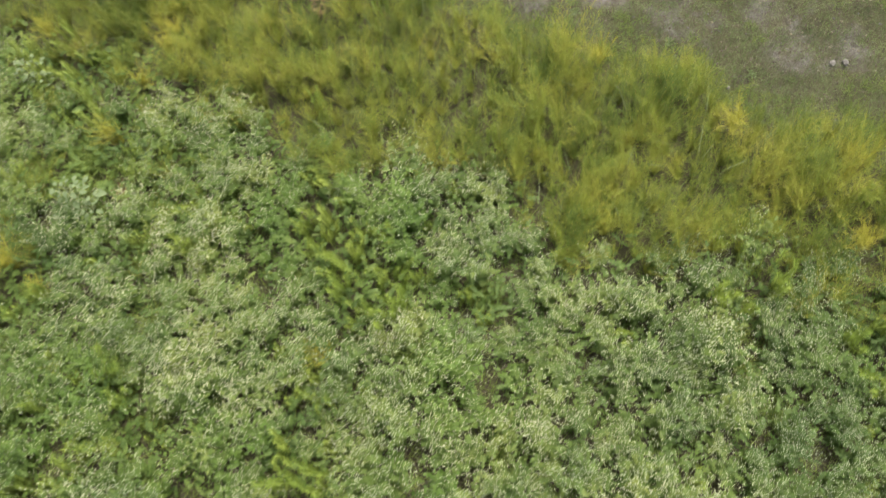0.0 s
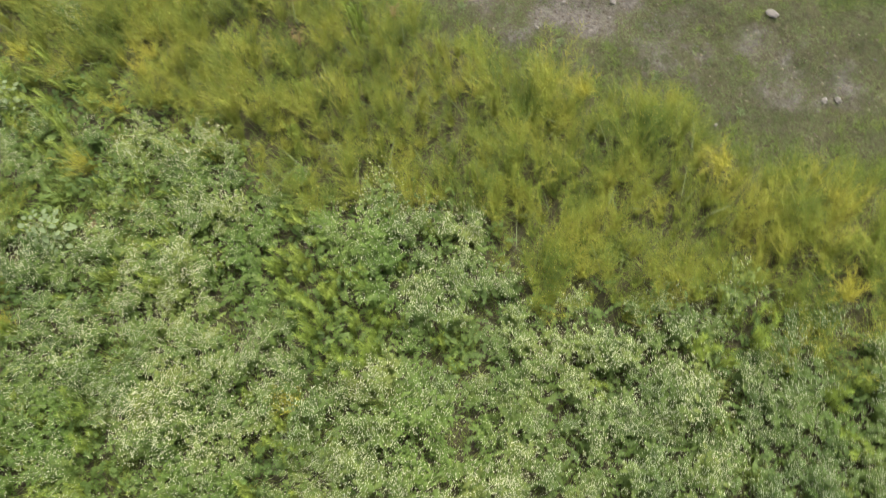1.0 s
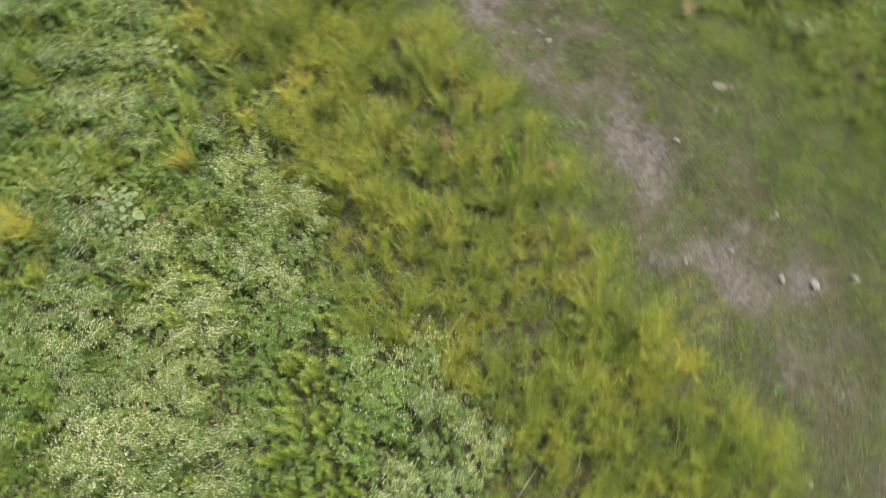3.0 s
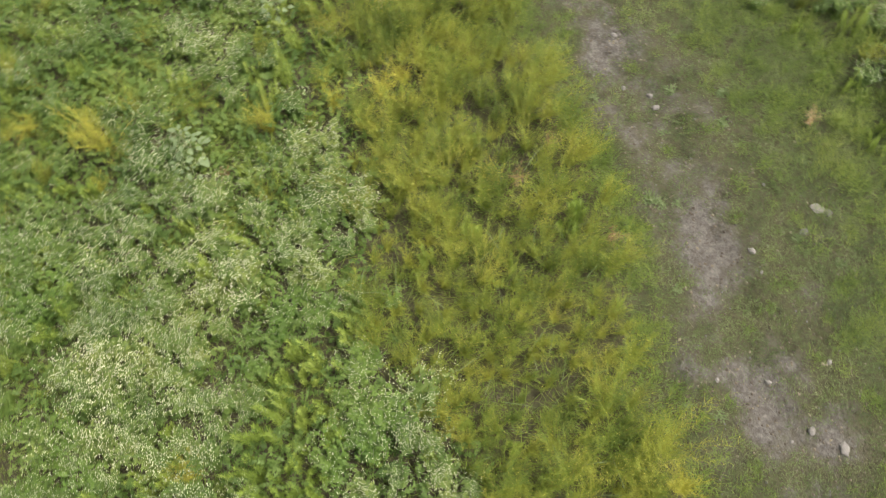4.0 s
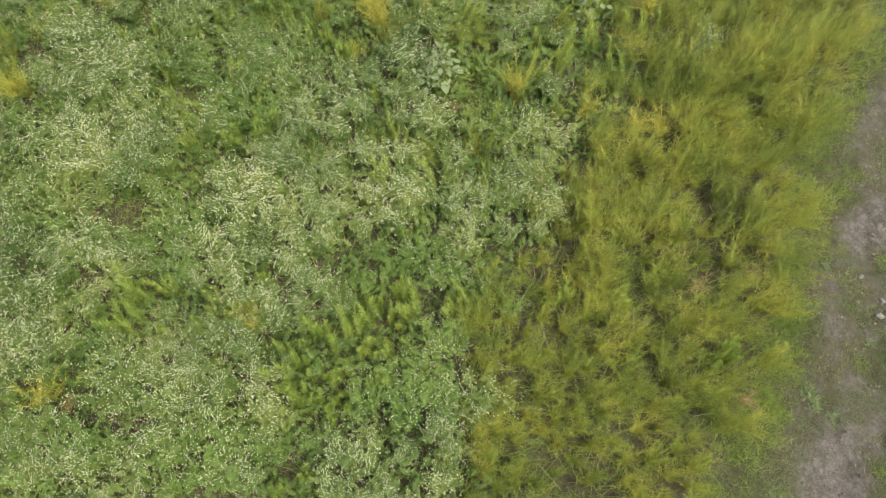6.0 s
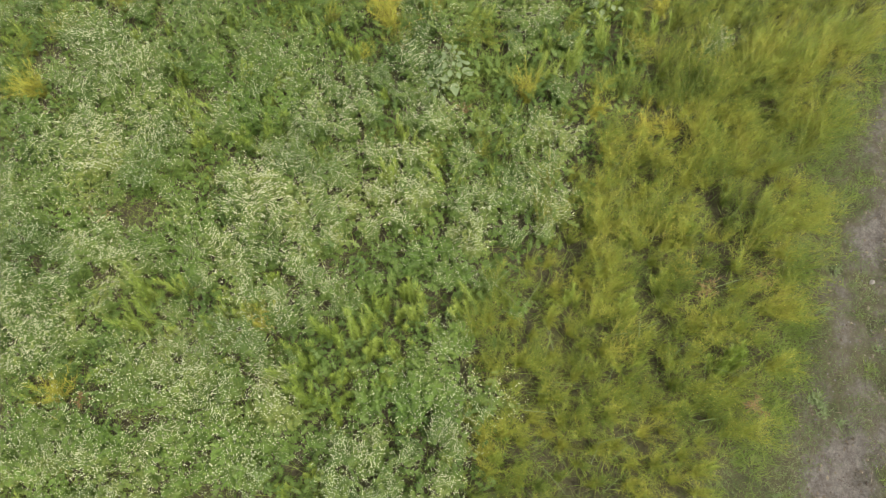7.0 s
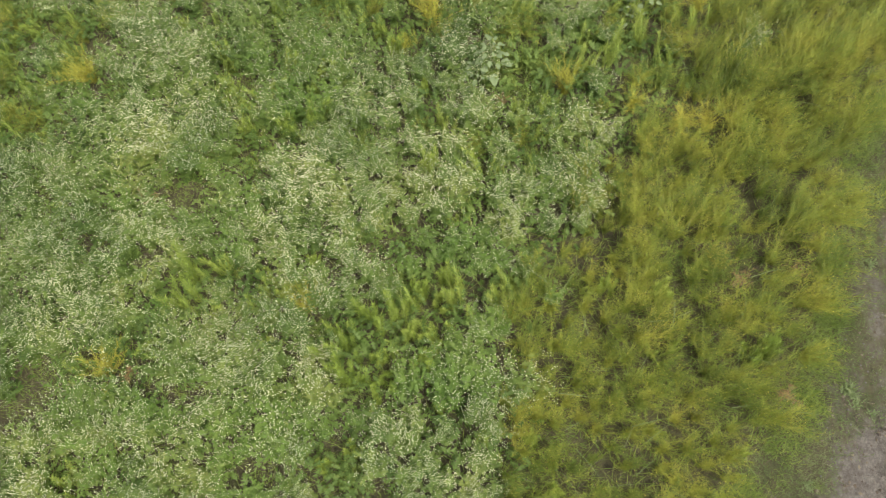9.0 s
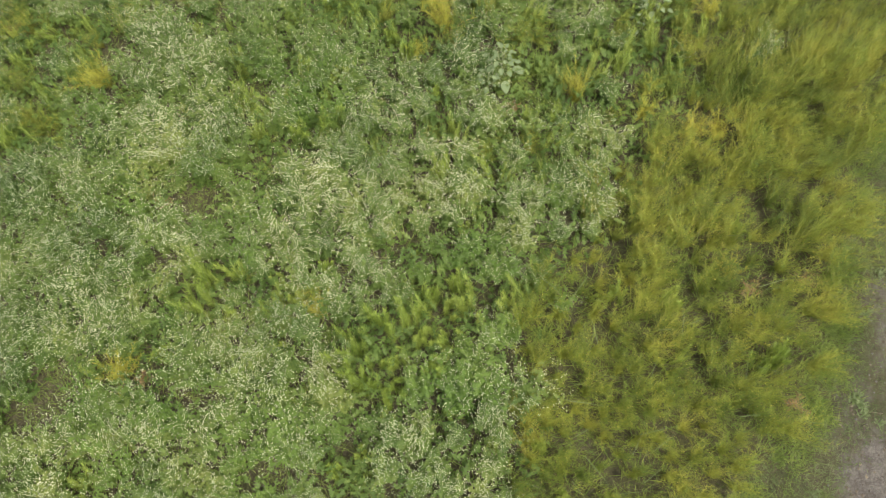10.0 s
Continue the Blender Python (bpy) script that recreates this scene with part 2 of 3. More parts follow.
def bareness(x, y):
    near, far = float(edge(TRACK_NEAR, x)), float(edge(TRACK_FAR, x))
    on = min(1.0, max(0.0, (y - near + 0.05) / 0.35)) * min(1.0, max(0.0, (far - 0.35 - y) / 1.1))
    b = on * (0.16 + (0.37 - 0.27 * min(1.0, max(0.0, (x - 0.4) / 1.4)) + 0.6 * wave(x, y, 1.9, 71)) * math.exp(-((y - float(edge(RUT, x)) + 0.08) / 0.46) ** 2) + 0.38 * wave(x, y, 1.5, 74) + 0.45 * wave(x, y, 3.2, 72) + 0.35 * wave(x, y, 7.5, 73))
    for cx, cy, r in BARE_SPOTS:
        b += on * 0.45 * math.exp(-((x - cx) ** 2 + (y - cy) ** 2) / r ** 2)
    for cx, cy, r in GAPS:
        b += 0.10 * math.exp(-((x - cx) ** 2 + (y - cy) ** 2) / r ** 2)
    return min(1.0, max(0.0, b))


HOOFS = []
for _ in range(90):
    x = rng.uniform(-5, 4.2)
    HOOFS.append((x, float(edge(RUT, x)) + rng.gauss(0.15, 0.45), rng.uniform(0.05, 0.085), rng.uniform(0.025, 0.05)))


def hoof_dent(x, y):
    """Hoof prints in the soft track, each a hollow with a pushed-up rim."""
    z = 0.0
    for cx, cy, r, deep in HOOFS:
        d = ((x - cx) ** 2 + (y - cy) ** 2) / (r * r)
        if d < 6:
            z += deep * (0.35 * math.exp(-(d - 1.6) ** 2) - math.exp(-d * d * 0.7))
    return z


def zone(x, y):
    x2, y2 = x + 0.18 * wave(x, y, 1.6, 11), y + 0.16 * wave(x, y, 1.8, 12)
    if y2 > edge(TRACK_FAR, x2):
        return "far"
    if y > edge(TRACK_NEAR, x) + 0.1 * wave(x, y, 2.5, 12) - 0.16:
        return "track"
    return "broom" if y2 + rng.gauss(0, 0.17) > edge(WEED_EDGE, x2) else "weed"


def near_any(x, y, spots, r):
    return sum(math.exp(-((x - a) ** 2 + (y - b) ** 2) / (r * r)) for a, b in spots)


def in_gap(x, y, grow=1.0):
    ragged = 1 + 0.5 * wave(x, y, 4.0, 91) + 0.3 * wave(x, y, 9.0, 92)
    return any((x - cx) ** 2 + (y - cy) ** 2 < ((0.85 * r + 0.035) * grow * ragged) ** 2 for cx, cy, r in GAPS)


# ---- building helpers ----


def mesh_of(name, verts, tris, material):
    me = bpy.data.meshes.new(name)
    me.from_pydata(np.asarray(verts, dtype=float).tolist(), [], np.asarray(tris, dtype=int).tolist())
    me.materials.append(material)
    return me


class Soup:
    """Triangles of one part, gathered piece by piece."""

    def __init__(self):
        self.v, self.t = [], []

    def add(self, verts, tris):
        n = len(self.v)
        self.v.extend(verts)
        self.t.extend([(a + n, b + n, c + n) for a, b, c in tris])


def side_of(d):
    s = Vector((-d.y, d.x, 0))
    return s.normalized() if s.length > 1e-4 else Vector((1, 0, 0))


def blade(soup, base, way, length, width, droop):
    """A grass blade or thread leaf: a tapered strip in two joints that bends over."""
    s = side_of(way) * width / 2
    mid = base + way * length * 0.55
    tip = mid + (way + Vector((0, 0, -droop))).normalized() * length * 0.45
    soup.add([base - s, base + s, mid - s * 0.8, mid + s * 0.8, tip], [(0, 1, 3), (0, 3, 2), (2, 3, 4)])


def hair(soup, base, way, length, width):
    """A thread leaf, tapering to a point."""
    s = side_of(way) * width / 2
    soup.add([base - s, base + s, base + way * length], [(0, 1, 2)])


def lobed_leaf(soup, base, way, length, width, pairs, droop):
    """A deeply cut leaf: pointed lobes in pairs along an arching midrib."""
    s, up = side_of(way), Vector((0, 0, 1))
    n = pairs + 1
    rib = [base + way * (length * i / n) + up * (-droop * length * (i / n) ** 2) for i in range(n + 1)]
    verts, tris = list(rib), []
    for i in range(pairs):
        reach = width * math.sin(math.pi * (0.22 + 0.6 * (i + 0.5) / pairs))
        for sign in (-1, 1):
            tip = rib[i + 1] + s * sign * reach + way * (0.35 * length / n) + up * rng.uniform(-0.15, 0.25) * reach
            tris.append((i, i + 1, len(verts)) if sign > 0 else (i + 1, i, len(verts)))
            verts.append(tip)
    a = len(verts)
    verts += [rib[n - 1] + s * width * 0.22, rib[n - 1] - s * width * 0.22]
    tris.append((a + 1, a, n))
    soup.add(verts, tris)


def stalk(soup, pts, r0, r1, collar=False):
    """A thin three-sided stem through pts, tapering from r0 to r1; with a collar all stems grow from the first one's foot."""
    if collar and soup.v:
        n = len(soup.v) - 3
        verts, tris = [], []
        for i, p in enumerate(pts[1:]):
            r = r0 + (r1 - r0) * (i + 1) / (len(pts) - 1)
            verts += [p + Vector((r * math.cos(2.094 * k), r * math.sin(2.094 * k), 0)) for k in range(3)]
        for i in range(1, len(pts)):
            lo = [k for k in range(3)] if i == 1 else [n + 3 + 3 * (i - 2) + k for k in range(3)]
            hi = [n + 3 + 3 * (i - 1) + k for k in range(3)]
            for k in range(3):
                m = (k + 1) % 3
                tris += [(lo[k], lo[m], hi[m]), (lo[k], hi[m], hi[k])]
        soup.v.extend(verts)
        soup.t.extend(tris)
        return
    verts, tris = [], []
    for i, p in enumerate(pts):
        r = r0 + (r1 - r0) * i / (len(pts) - 1)
        for k in range(3):
            a = 2.094 * k
            verts.append(p + Vector((r * math.cos(a), r * math.sin(a), 0)))
        if i:
            o = 3 * i
            for k in range(3):
                a, b = k, (k + 1) % 3
                tris += [(o - 3 + a, o - 3 + b, o + b), (o - 3 + a, o + b, o + a)]
    soup.add(verts, tris)


def twig(soup, p, q, width):
    """A hair-thin side branch that grows out of the stem at p."""
    s = side_of(q - p) * width / 2
    soup.add([p - s, p + s, q], [(0, 1, 2)])


def head(soup, p, r):
    """A tiny flower head: a low pointed button of uneven outline."""
    a0, lop = rng.uniform(0, 6.28), rng.uniform(0.75, 1.35)
    ring = [p + Vector((r * lop * math.cos(a0 + 2.094 * k), r / lop * math.sin(a0 + 2.094 * k), rng.uniform(-0.5, 0.3) * r)) for k in range(3)]
    soup.add(ring + [p + Vector((rng.gauss(0, 0.2 * r), rng.gauss(0, 0.2 * r), 0.7 * r))], [(0, 1, 3), (1, 2, 3), (2, 0, 3)])


def arc(base, yaw, spread, height, n=4, bow=1.0):
    """Points of a stem that rises from base and leans out towards yaw."""
    out = Vector((math.cos(yaw), math.sin(yaw), 0))
    return [base + out * spread * (i / n) ** (1.0 + 0.7 * bow) + Vector((0, 0, height * (i / n) ** 0.92)) for i in range(n + 1)]


def direction(pts, f):
    i = min(len(pts) - 2, int(f * (len(pts) - 1)))
    g = f * (len(pts) - 1) - i
    return pts[i].lerp(pts[i + 1], g), (pts[i + 1] - pts[i]).normalized()


def tilt(yaw, up):
    return Vector((math.cos(yaw) * math.cos(up), math.sin(yaw) * math.cos(up), math.sin(up)))


# ---- the kinds of plants: each returns {part name: (soup, material)} ----


def flowering_weed(tall, wide, flowers, leaf=None):
    stems, leaves, heads = Soup(), Soup(), Soup()
    for _ in range(12):
        lobed_leaf(leaves, Vector((0, 0, 0.02)), tilt(rng.uniform(0, 6.28), rng.uniform(0.1, 0.8)), rng.uniform(0.1, 0.17), rng.uniform(0.03, 0.045), 4, 0.3)
    count = 9
    for s in range(count):
        yaw = 6.28 * s / count + rng.uniform(-0.4, 0.4)
        pts = arc(Vector((0, 0, 0)), yaw, wide * (0.15 + 0.9 * rng.random() ** 0.7), tall * rng.uniform(0.72, 1.05), 3, 0.6)
        stalk(stems, pts, 0.0033, 0.0013, True)
        for k in range(11):
            f = 0.2 + 0.78 * k / 11 + rng.uniform(0, 0.06)
            p, d = direction(pts, f)
            size = (0.108 - 0.06 * f) * rng.uniform(0.75, 1.25)
            lobed_leaf(leaves, p, tilt(rng.uniform(0, 6.28), rng.uniform(-0.1, 0.8)), size, size * 0.3, 3, 0.25)
        for k in range(8):
            p, d = direction(pts, rng.uniform(0.5, 1.0))
            tip = p + tilt(rng.uniform(0, 6.28), rng.uniform(0.35, 1.2)) * rng.uniform(0.05, 0.125)
            twig(stems, p, tip, 0.002)
            if rng.random() < flowers:
                for _ in range(rng.randint(3, 6)):
                    head(heads, tip + Vector((rng.gauss(0, 0.017), rng.gauss(0, 0.017), rng.gauss(0, 0.01))), rng.uniform(0.0036, 0.0062))
            elif k % 2:
                lobed_leaf(leaves, tip, tilt(rng.uniform(0, 6.28), rng.uniform(0.3, 1.0)), 0.042, 0.013, 2, 0.2)
    return {"stem": (stems, WEED_STEM), "foliage": (leaves, leaf or WEED_LEAF), "blossom": (heads, WEED_FLOWER)}


def broom_weed(tall, wide, leaf=None, dots=24, lean=0.3):
    stems, leaves, heads = Soup(), Soup(), Soup()
    count = 18
    for s in range(count):
        yaw = 6.28 * s / count + rng.uniform(-0.5, 0.5)
        pts = arc(Vector((0, 0, 0)), yaw, wide * rng.uniform(0.1, 1.1), tall * rng.uniform(0.6, 1.08), 4, 0.5)
        pts = [p + Vector((lean * p.z * p.z / tall, rng.uniform(-0.01, 0.01), 0)) for p in pts]
        stalk(stems, pts[:4:2] + pts[3:4], 0.002, 0.001, True)
        for k in range(60):
            f = 0.1 + 0.9 * k / 60
            p, d = direction(pts, f)
            way = (d * 0.75 + tilt(rng.uniform(0, 6.28), rng.uniform(-0.2, 0.7))).normalized()
            hair(leaves, p, way, rng.uniform(0.045, 0.11), rng.uniform(0.0016, 0.0027))
        if rng.random() < dots / 24:
            for _ in range(2):
                p, d = direction(pts, rng.uniform(0.7, 1.0))
                head(heads, p + Vector((rng.gauss(0, 0.03), rng.gauss(0, 0.03), 0.03)), rng.uniform(0.0026, 0.004))
    parts = {"stem": (stems, BROOM_STEM), "foliage": (leaves, leaf or BROOM_LEAF)}
    if heads.v:
        parts["blossom"] = (heads, BROOM_FLOWER)
    return parts


def green_shoots(tall, wide, lean):
    stems, leaves = Soup(), Soup()
    for s in range(7):
        yaw = rng.uniform(0, 6.28)
        pts = arc(Vector((rng.gauss(0, wide * 0.4), rng.gauss(0, wide * 0.4), 0)), yaw, wide * 0.5 * rng.random(), tall * rng.uniform(0.6, 1.05), 4, 0.8)
        pts = [Vector((0, 0, -0.01))] + [p + Vector((lean * p.z * p.z / tall, 0, 0.015)) for p in pts]
        stalk(stems, pts, 0.003, 0.0012, True)
        for k in range(18):
            f = 0.15 + 0.85 * k / 18
            p, d = direction(pts, f)
            for _ in range(8):
                way = (d * 1.1 + tilt(rng.uniform(0, 6.28), rng.uniform(-0.1, 0.5))).normalized()
                hair(leaves, p, way, rng.uniform(0.045, 0.085) * (1.3 - 0.5 * f), rng.uniform(0.0032, 0.0055))
    return {"stem": (stems, WEED_STEM), "foliage": (leaves, SHOOT_LEAF)}


def dry_weed(tall, wide):
    stems, leaves = Soup(), Soup()
    for s in range(14):
        pts = arc(Vector((0, 0, 0)), rng.uniform(0, 6.28), wide * rng.uniform(0.3, 1.0), tall * rng.uniform(0.5, 1.0), 3)
        stalk(stems, pts, 0.0022, 0.001, True)
        for k in range(6):
            p, d = direction(pts, 0.3 + 0.7 * k / 6)
            blade(leaves, p, tilt(rng.uniform(0, 6.28), rng.uniform(-0.2, 0.7)), rng.uniform(0.03, 0.06), 0.007, 0.6)
    return {"stem": (stems, STRAW), "foliage": (leaves, DRY_LEAF)}


def grass_clump(tall, wide, count):
    leaves = Soup()
    for _ in range(count):
        yaw = rng.uniform(0, 6.28)
        base = Vector((rng.gauss(0, wide * 0.3), rng.gauss(0, wide * 0.3), 0))
        way, length = tilt(yaw, rng.uniform(0.7, 1.4)), tall * rng.uniform(0.6, 1.15)
        if tall < 0.2:
            hair(leaves, base, (way + tilt(yaw, 0.0) * rng.uniform(0.2, 0.7)).normalized(), length, rng.uniform(0.004, 0.006))
        else:
            blade(leaves, base, way, length, rng.uniform(0.005, 0.008), rng.uniform(0.4, 1.3))
    return {"foliage": (leaves, GRASS)}


def variants(kind, builds):
    """Meshes of some plants of a kind, to be shared by its repeats."""
    made = []
    for parts in builds:
        made.append({part: (mesh_of(kind + "_" + part, soup.v, soup.t, mat), np.array([tuple(v) for v in soup.v]), np.array(soup.t), mat) for part, (soup, mat) in parts.items() if soup.v})
    return made


def plant(kind, form, x, y, size, yaw, label, category, group, tip=0.0):
    root = new(kind)
    tip_yaw = rng.uniform(0, 360)
    root.matrix_world = pose(x, y, ground_z(x, y) - 0.01, tip * math.cos(tip_yaw), tip * math.sin(tip_yaw), yaw) @ Matrix.Diagonal((size, size, size, 1))
    for part_name, (me, v, t, mat) in form.items():
        ob = new(part_name, me)
        ob.parent = root
        if part_name != "stem":
            tagged(ob, kind="stuff")
    return tagged(root, label, category, group)


def as_stuff(name, placed, label, category):
    """The many further plants of a kind, joined part by part into one thing."""
    root = tagged(new(name), label, category, kind="stuff")
    names = []
    for form, *_ in placed:
        names += [n for n in form if n not in names]
    for part_name in names:
        vs, ts, n, mat = [], [], 0, None
        for form, x, y, size, yaw in placed:
            if part_name not in form:
                continue
            me, v, t, mat = form[part_name]
            c, s = math.cos(radians(yaw)) * size, math.sin(radians(yaw)) * size
            w = np.stack([v[:, 0] * c - v[:, 1] * s + x, v[:, 0] * s + v[:, 1] * c + y, v[:, 2] * size + ground_z(x, y) - 0.01], axis=1)
            vs.append(w)
            ts.append(t + n)
            n += len(v)
        ob = new(part_name, mesh_of(name + "_" + part_name, np.concatenate(vs), np.concatenate(ts), mat))
        ob.parent = root
        tagged(ob, kind="stuff")
    return root


# ---- ground: one sheet to the horizon, fine where the camera flies ----


def outside_by(x, y):
    """How many metres a place lies outside the finely planted part."""
    best = 0.0
    for (ax, ay), (bx, by) in zip(VIEW, VIEW[1:] + VIEW[:1]):
        length = math.hypot(bx - ax, by - ay)
        best = max(best, -((bx - ax) * (y - ay) - (by - ay) * (x - ax)) / length)
    return best


def build_ground():
    x0, x1, y0, y1, step = -9.0, 6.0, -5.0, 11.0, 0.06
    nx, ny = int((x1 - x0) / step) + 1, int((y1 - y0) / step) + 1
    verts, bare, meadow = [], [], []
    for j in range(ny):
        for i in range(nx):
            x, y = x0 + i * step, y0 + j * step
            rim = min(i, j, nx - 1 - i, ny - 1 - j)
            k = min(1.0, rim / 16)
            on_track = edge(TRACK_NEAR, x) - 0.2 < y < edge(TRACK_FAR, x)
            verts.append((x, y, (ground_z(x, y) + (hoof_dent(x, y) if on_track else 0.0)) * k))
            bare.append(bareness(x, y) * k)
            meadow.append(max(1.0 - k, 0.0 if on_track else min(1.0, outside_by(x, y) / 0.5)))
    faces = [(j * nx + i, j * nx + i + 1, (j + 1) * nx + i + 1, (j + 1) * nx + i) for j in range(ny - 1) for i in range(nx - 1)]
    ring = [i for i in range(nx)] + [j * nx + nx - 1 for j in range(1, ny)] + [(ny - 1) * nx + i for i in range(nx - 2, -1, -1)] + [j * nx for j in range(ny - 2, 0, -1)]
    last = ring
    for far in (6.0, 40.0, 900.0):
        start = len(verts)
        for idx in ring:
            x, y, z = verts[idx]
            cx, cy = (x0 + x1) / 2, (y0 + y1) / 2
            k = 1 + far / 8
            verts.append((cx + (x - cx) * k, cy + (y - cy) * k, 0.0))
            bare.append(0.0)
            meadow.append(1.0)
        now = list(range(start, start + len(ring)))
        for a in range(len(ring)):
            b = (a + 1) % len(ring)
            faces.append((last[b], last[a], now[a], now[b]))
        last = now
    me = bpy.data.meshes.new("ground")
    me.from_pydata(verts, [], faces)
    me.attributes.new("bare", "FLOAT", "POINT").data.foreach_set("value", bare)
    me.attributes.new("meadow", "FLOAT", "POINT").data.foreach_set("value", meadow)
    me.polygons.foreach_set("use_smooth", [True] * len(me.polygons))
    me.materials.append(SOIL)
    return tagged(new("ground", me), "brown soil with leaf litter and a pale trodden track", "ground", kind="structure")


build_ground()

# ---- plants: forms first, then where they stand ----
WEEDS = variants("flowering_weed", [flowering_weed(rng.uniform(0.36, 0.47), rng.uniform(0.2, 0.28), f) for f in (1.0, 1.0, 0.95, 0.9, 0.8, 0.7, 0.5, 0.3)])
LEAFY = variants("leafy_weed", [flowering_weed(rng.uniform(0.34, 0.44), rng.uniform(0.2, 0.27), f, GREEN_LEAF) for f in (0.6, 0.45, 0.3)])
BROOMS = variants("broom_weed", [broom_weed(rng.uniform(0.36, 0.48), rng.uniform(0.19, 0.27), dots=d, lean=rng.uniform(0.05, 0.5)) for d in (24, 20, 12, 8, 4, 16, 24)])
GOLDS = variants("golden_broom_weed", [broom_weed(rng.uniform(0.36, 0.46), rng.uniform(0.17, 0.23), GOLD_LEAF, dots=6) for _ in range(3)])
SHOOTS = variants("green_shoots", [green_shoots(rng.uniform(0.34, 0.5), rng.uniform(0.12, 0.18), rng.uniform(-0.25, 0.35)) for _ in range(5)])
DRYS = variants("dry_weed", [dry_weed(rng.uniform(0.22, 0.34), rng.uniform(0.1, 0.16)) for _ in range(3)])
CLUMPS = variants("grass_clump", [grass_clump(rng.uniform(0.22, 0.34), rng.uniform(0.16, 0.24), 160) for _ in range(4)])
LOW_CLUMPS = variants("grass_clump", [grass_clump(rng.uniform(0.09, 0.15), rng.uniform(0.14, 0.22), 80) for _ in range(4)])

# plants that stand out one by one: x, y, size
GOLD_SPOTS = [(2.4, 6.78, 1.3), (-3.52, -1.46, 1.2), (-4.51, 1.94, 1.3), (-3.81, 3.37, 0.9), (-3.74, 4.06, 0.9), (-3.56, 4.48, 1.1), (-0.52, -0.4, 0.9), (-1.3, 1.27, 0.7), (-2.1, 4.88, 0.7),
    (-5.22, 1.39, 0.9), (-4.15, 1.65, 0.7), (1.0, 4.46, 0.9), (2.29, 3.75, 1.0), (3.23, 3.23, 1.2), (3.28, 2.54, 1.1), (-3.53, 4.75, 0.8), (-4.95, 4.67, 0.9), (-2.38, 5.68, 0.9)]
SHOOT_SPOTS = [(-3.33, 0.1, 0.9), (-1.41, 0.2, 1.2), (-1.21, 0.13, 0.9), (-1.79, 3.89, 0.9), (-1.39, 5.22, 1.0), (-1.31, 5.12, 0.8), (-2.42, 4.31, 0.7), (-4.15, 1.63, 0.8), (-3.71, 1.97, 0.7),
    (-4.71, 4.59, 1.1), (-4.46, 4.14, 1.0), (-1.51, 2.63, 1.0), (-1.23, 2.43, 0.9), (-1.69, 2.49, 0.9), (-0.76, 2.02, 0.8), (2.52, 2.13, 1.0), (3.08, 1.64, 1.0), (-3.77, 0.58, 1.0),
    (-1.31, 0.85, 0.8), (-3.01, 0.35, 0.9), (-4.78, 4.11, 1.0), (-1.77, 4.38, 1.1), (-1.37, 1.22, 0.7), (2.33, 2.24, 0.8), (-4.1, 1.65, 0.9), (-4.21, 3.78, 1.1), (-2.69, -2.12, 1.1),
    (-1.25, 1.88, 1.0), (-3.61, -2.4, 0.9), (-3.3, 0.06, 0.7), (-1.35, 2.15, 1.0), (-0.98, 1.74, 0.8), (-3.99, 3.54, 0.9), (-3.22, 3.2, 0.7)]
DRY_SPOTS = [(-3.64, 2.79, 0.7), (-3.57, 2.7, 0.6), (-2.1, 5.5, 0.9), (-1.02, 5.38, 1.0), (-2.0, 5.02, 1.0), (-0.87, 7.67, 0.8), (-0.54, -0.21, 0.9), (-2.17, -0.45, 0.8)]
CLUMP_WEEDS = [(-4.55, 5.19, 1.0), (-4.4, 5.06, 0.9), (-2.91, 3.48, 1.0), (-2.75, 3.62, 1.0), (-2.7, 3.41, 0.9), (-0.44, 3.01, 0.9), (-0.63, 2.91, 1.0), (-2.33, 3.32, 0.9)]

taken, weeds, leafy, brooms, shoots, clumps = [], [], [], [], [], []
LABELS = {
    "golden_broom_weed": ("golden yellow feathery weed fading among greener plants", "weed"),
    "green_shoots": ("bright green ferny shoots rising above the weeds", "weed"),
    "dry_weed": ("small dried brown weed with withered leaves", "dry plant"),
    "flowering_weed": ("pale green bushy weed with tiny white flower heads", "flowering weed"),
    "leafy_weed": ("dark green leafy weed with few white flower heads", "weed"),
    "broom_weed": ("yellow-green feathery weed with thread leaves", "weed"),
    "grass_clump": ("dark green tuft of arching meadow grass", "grass"),
}


def stand(kind, forms, spots, group):
    for x, y, size in spots:
        taken.append((x, y, 0.2 * size))
        plant(kind, rng.choice(forms), x, y, size * rng.uniform(1.05, 1.25), rng.uniform(0, 360), *LABELS[kind], group, tip=4)


stand("golden_broom_weed", GOLDS, GOLD_SPOTS, "golden weeds in the meadow")
stand("green_shoots", SHOOTS, SHOOT_SPOTS, "green shoots in the meadow")
stand("dry_weed", DRYS, DRY_SPOTS, "dried weeds in the meadow")
for x, y, size in CLUMP_WEEDS:
    weeds.append((rng.choice(WEEDS[:3]), x, y, size, rng.uniform(0, 360)))
    taken.append((x, y, 0.12))


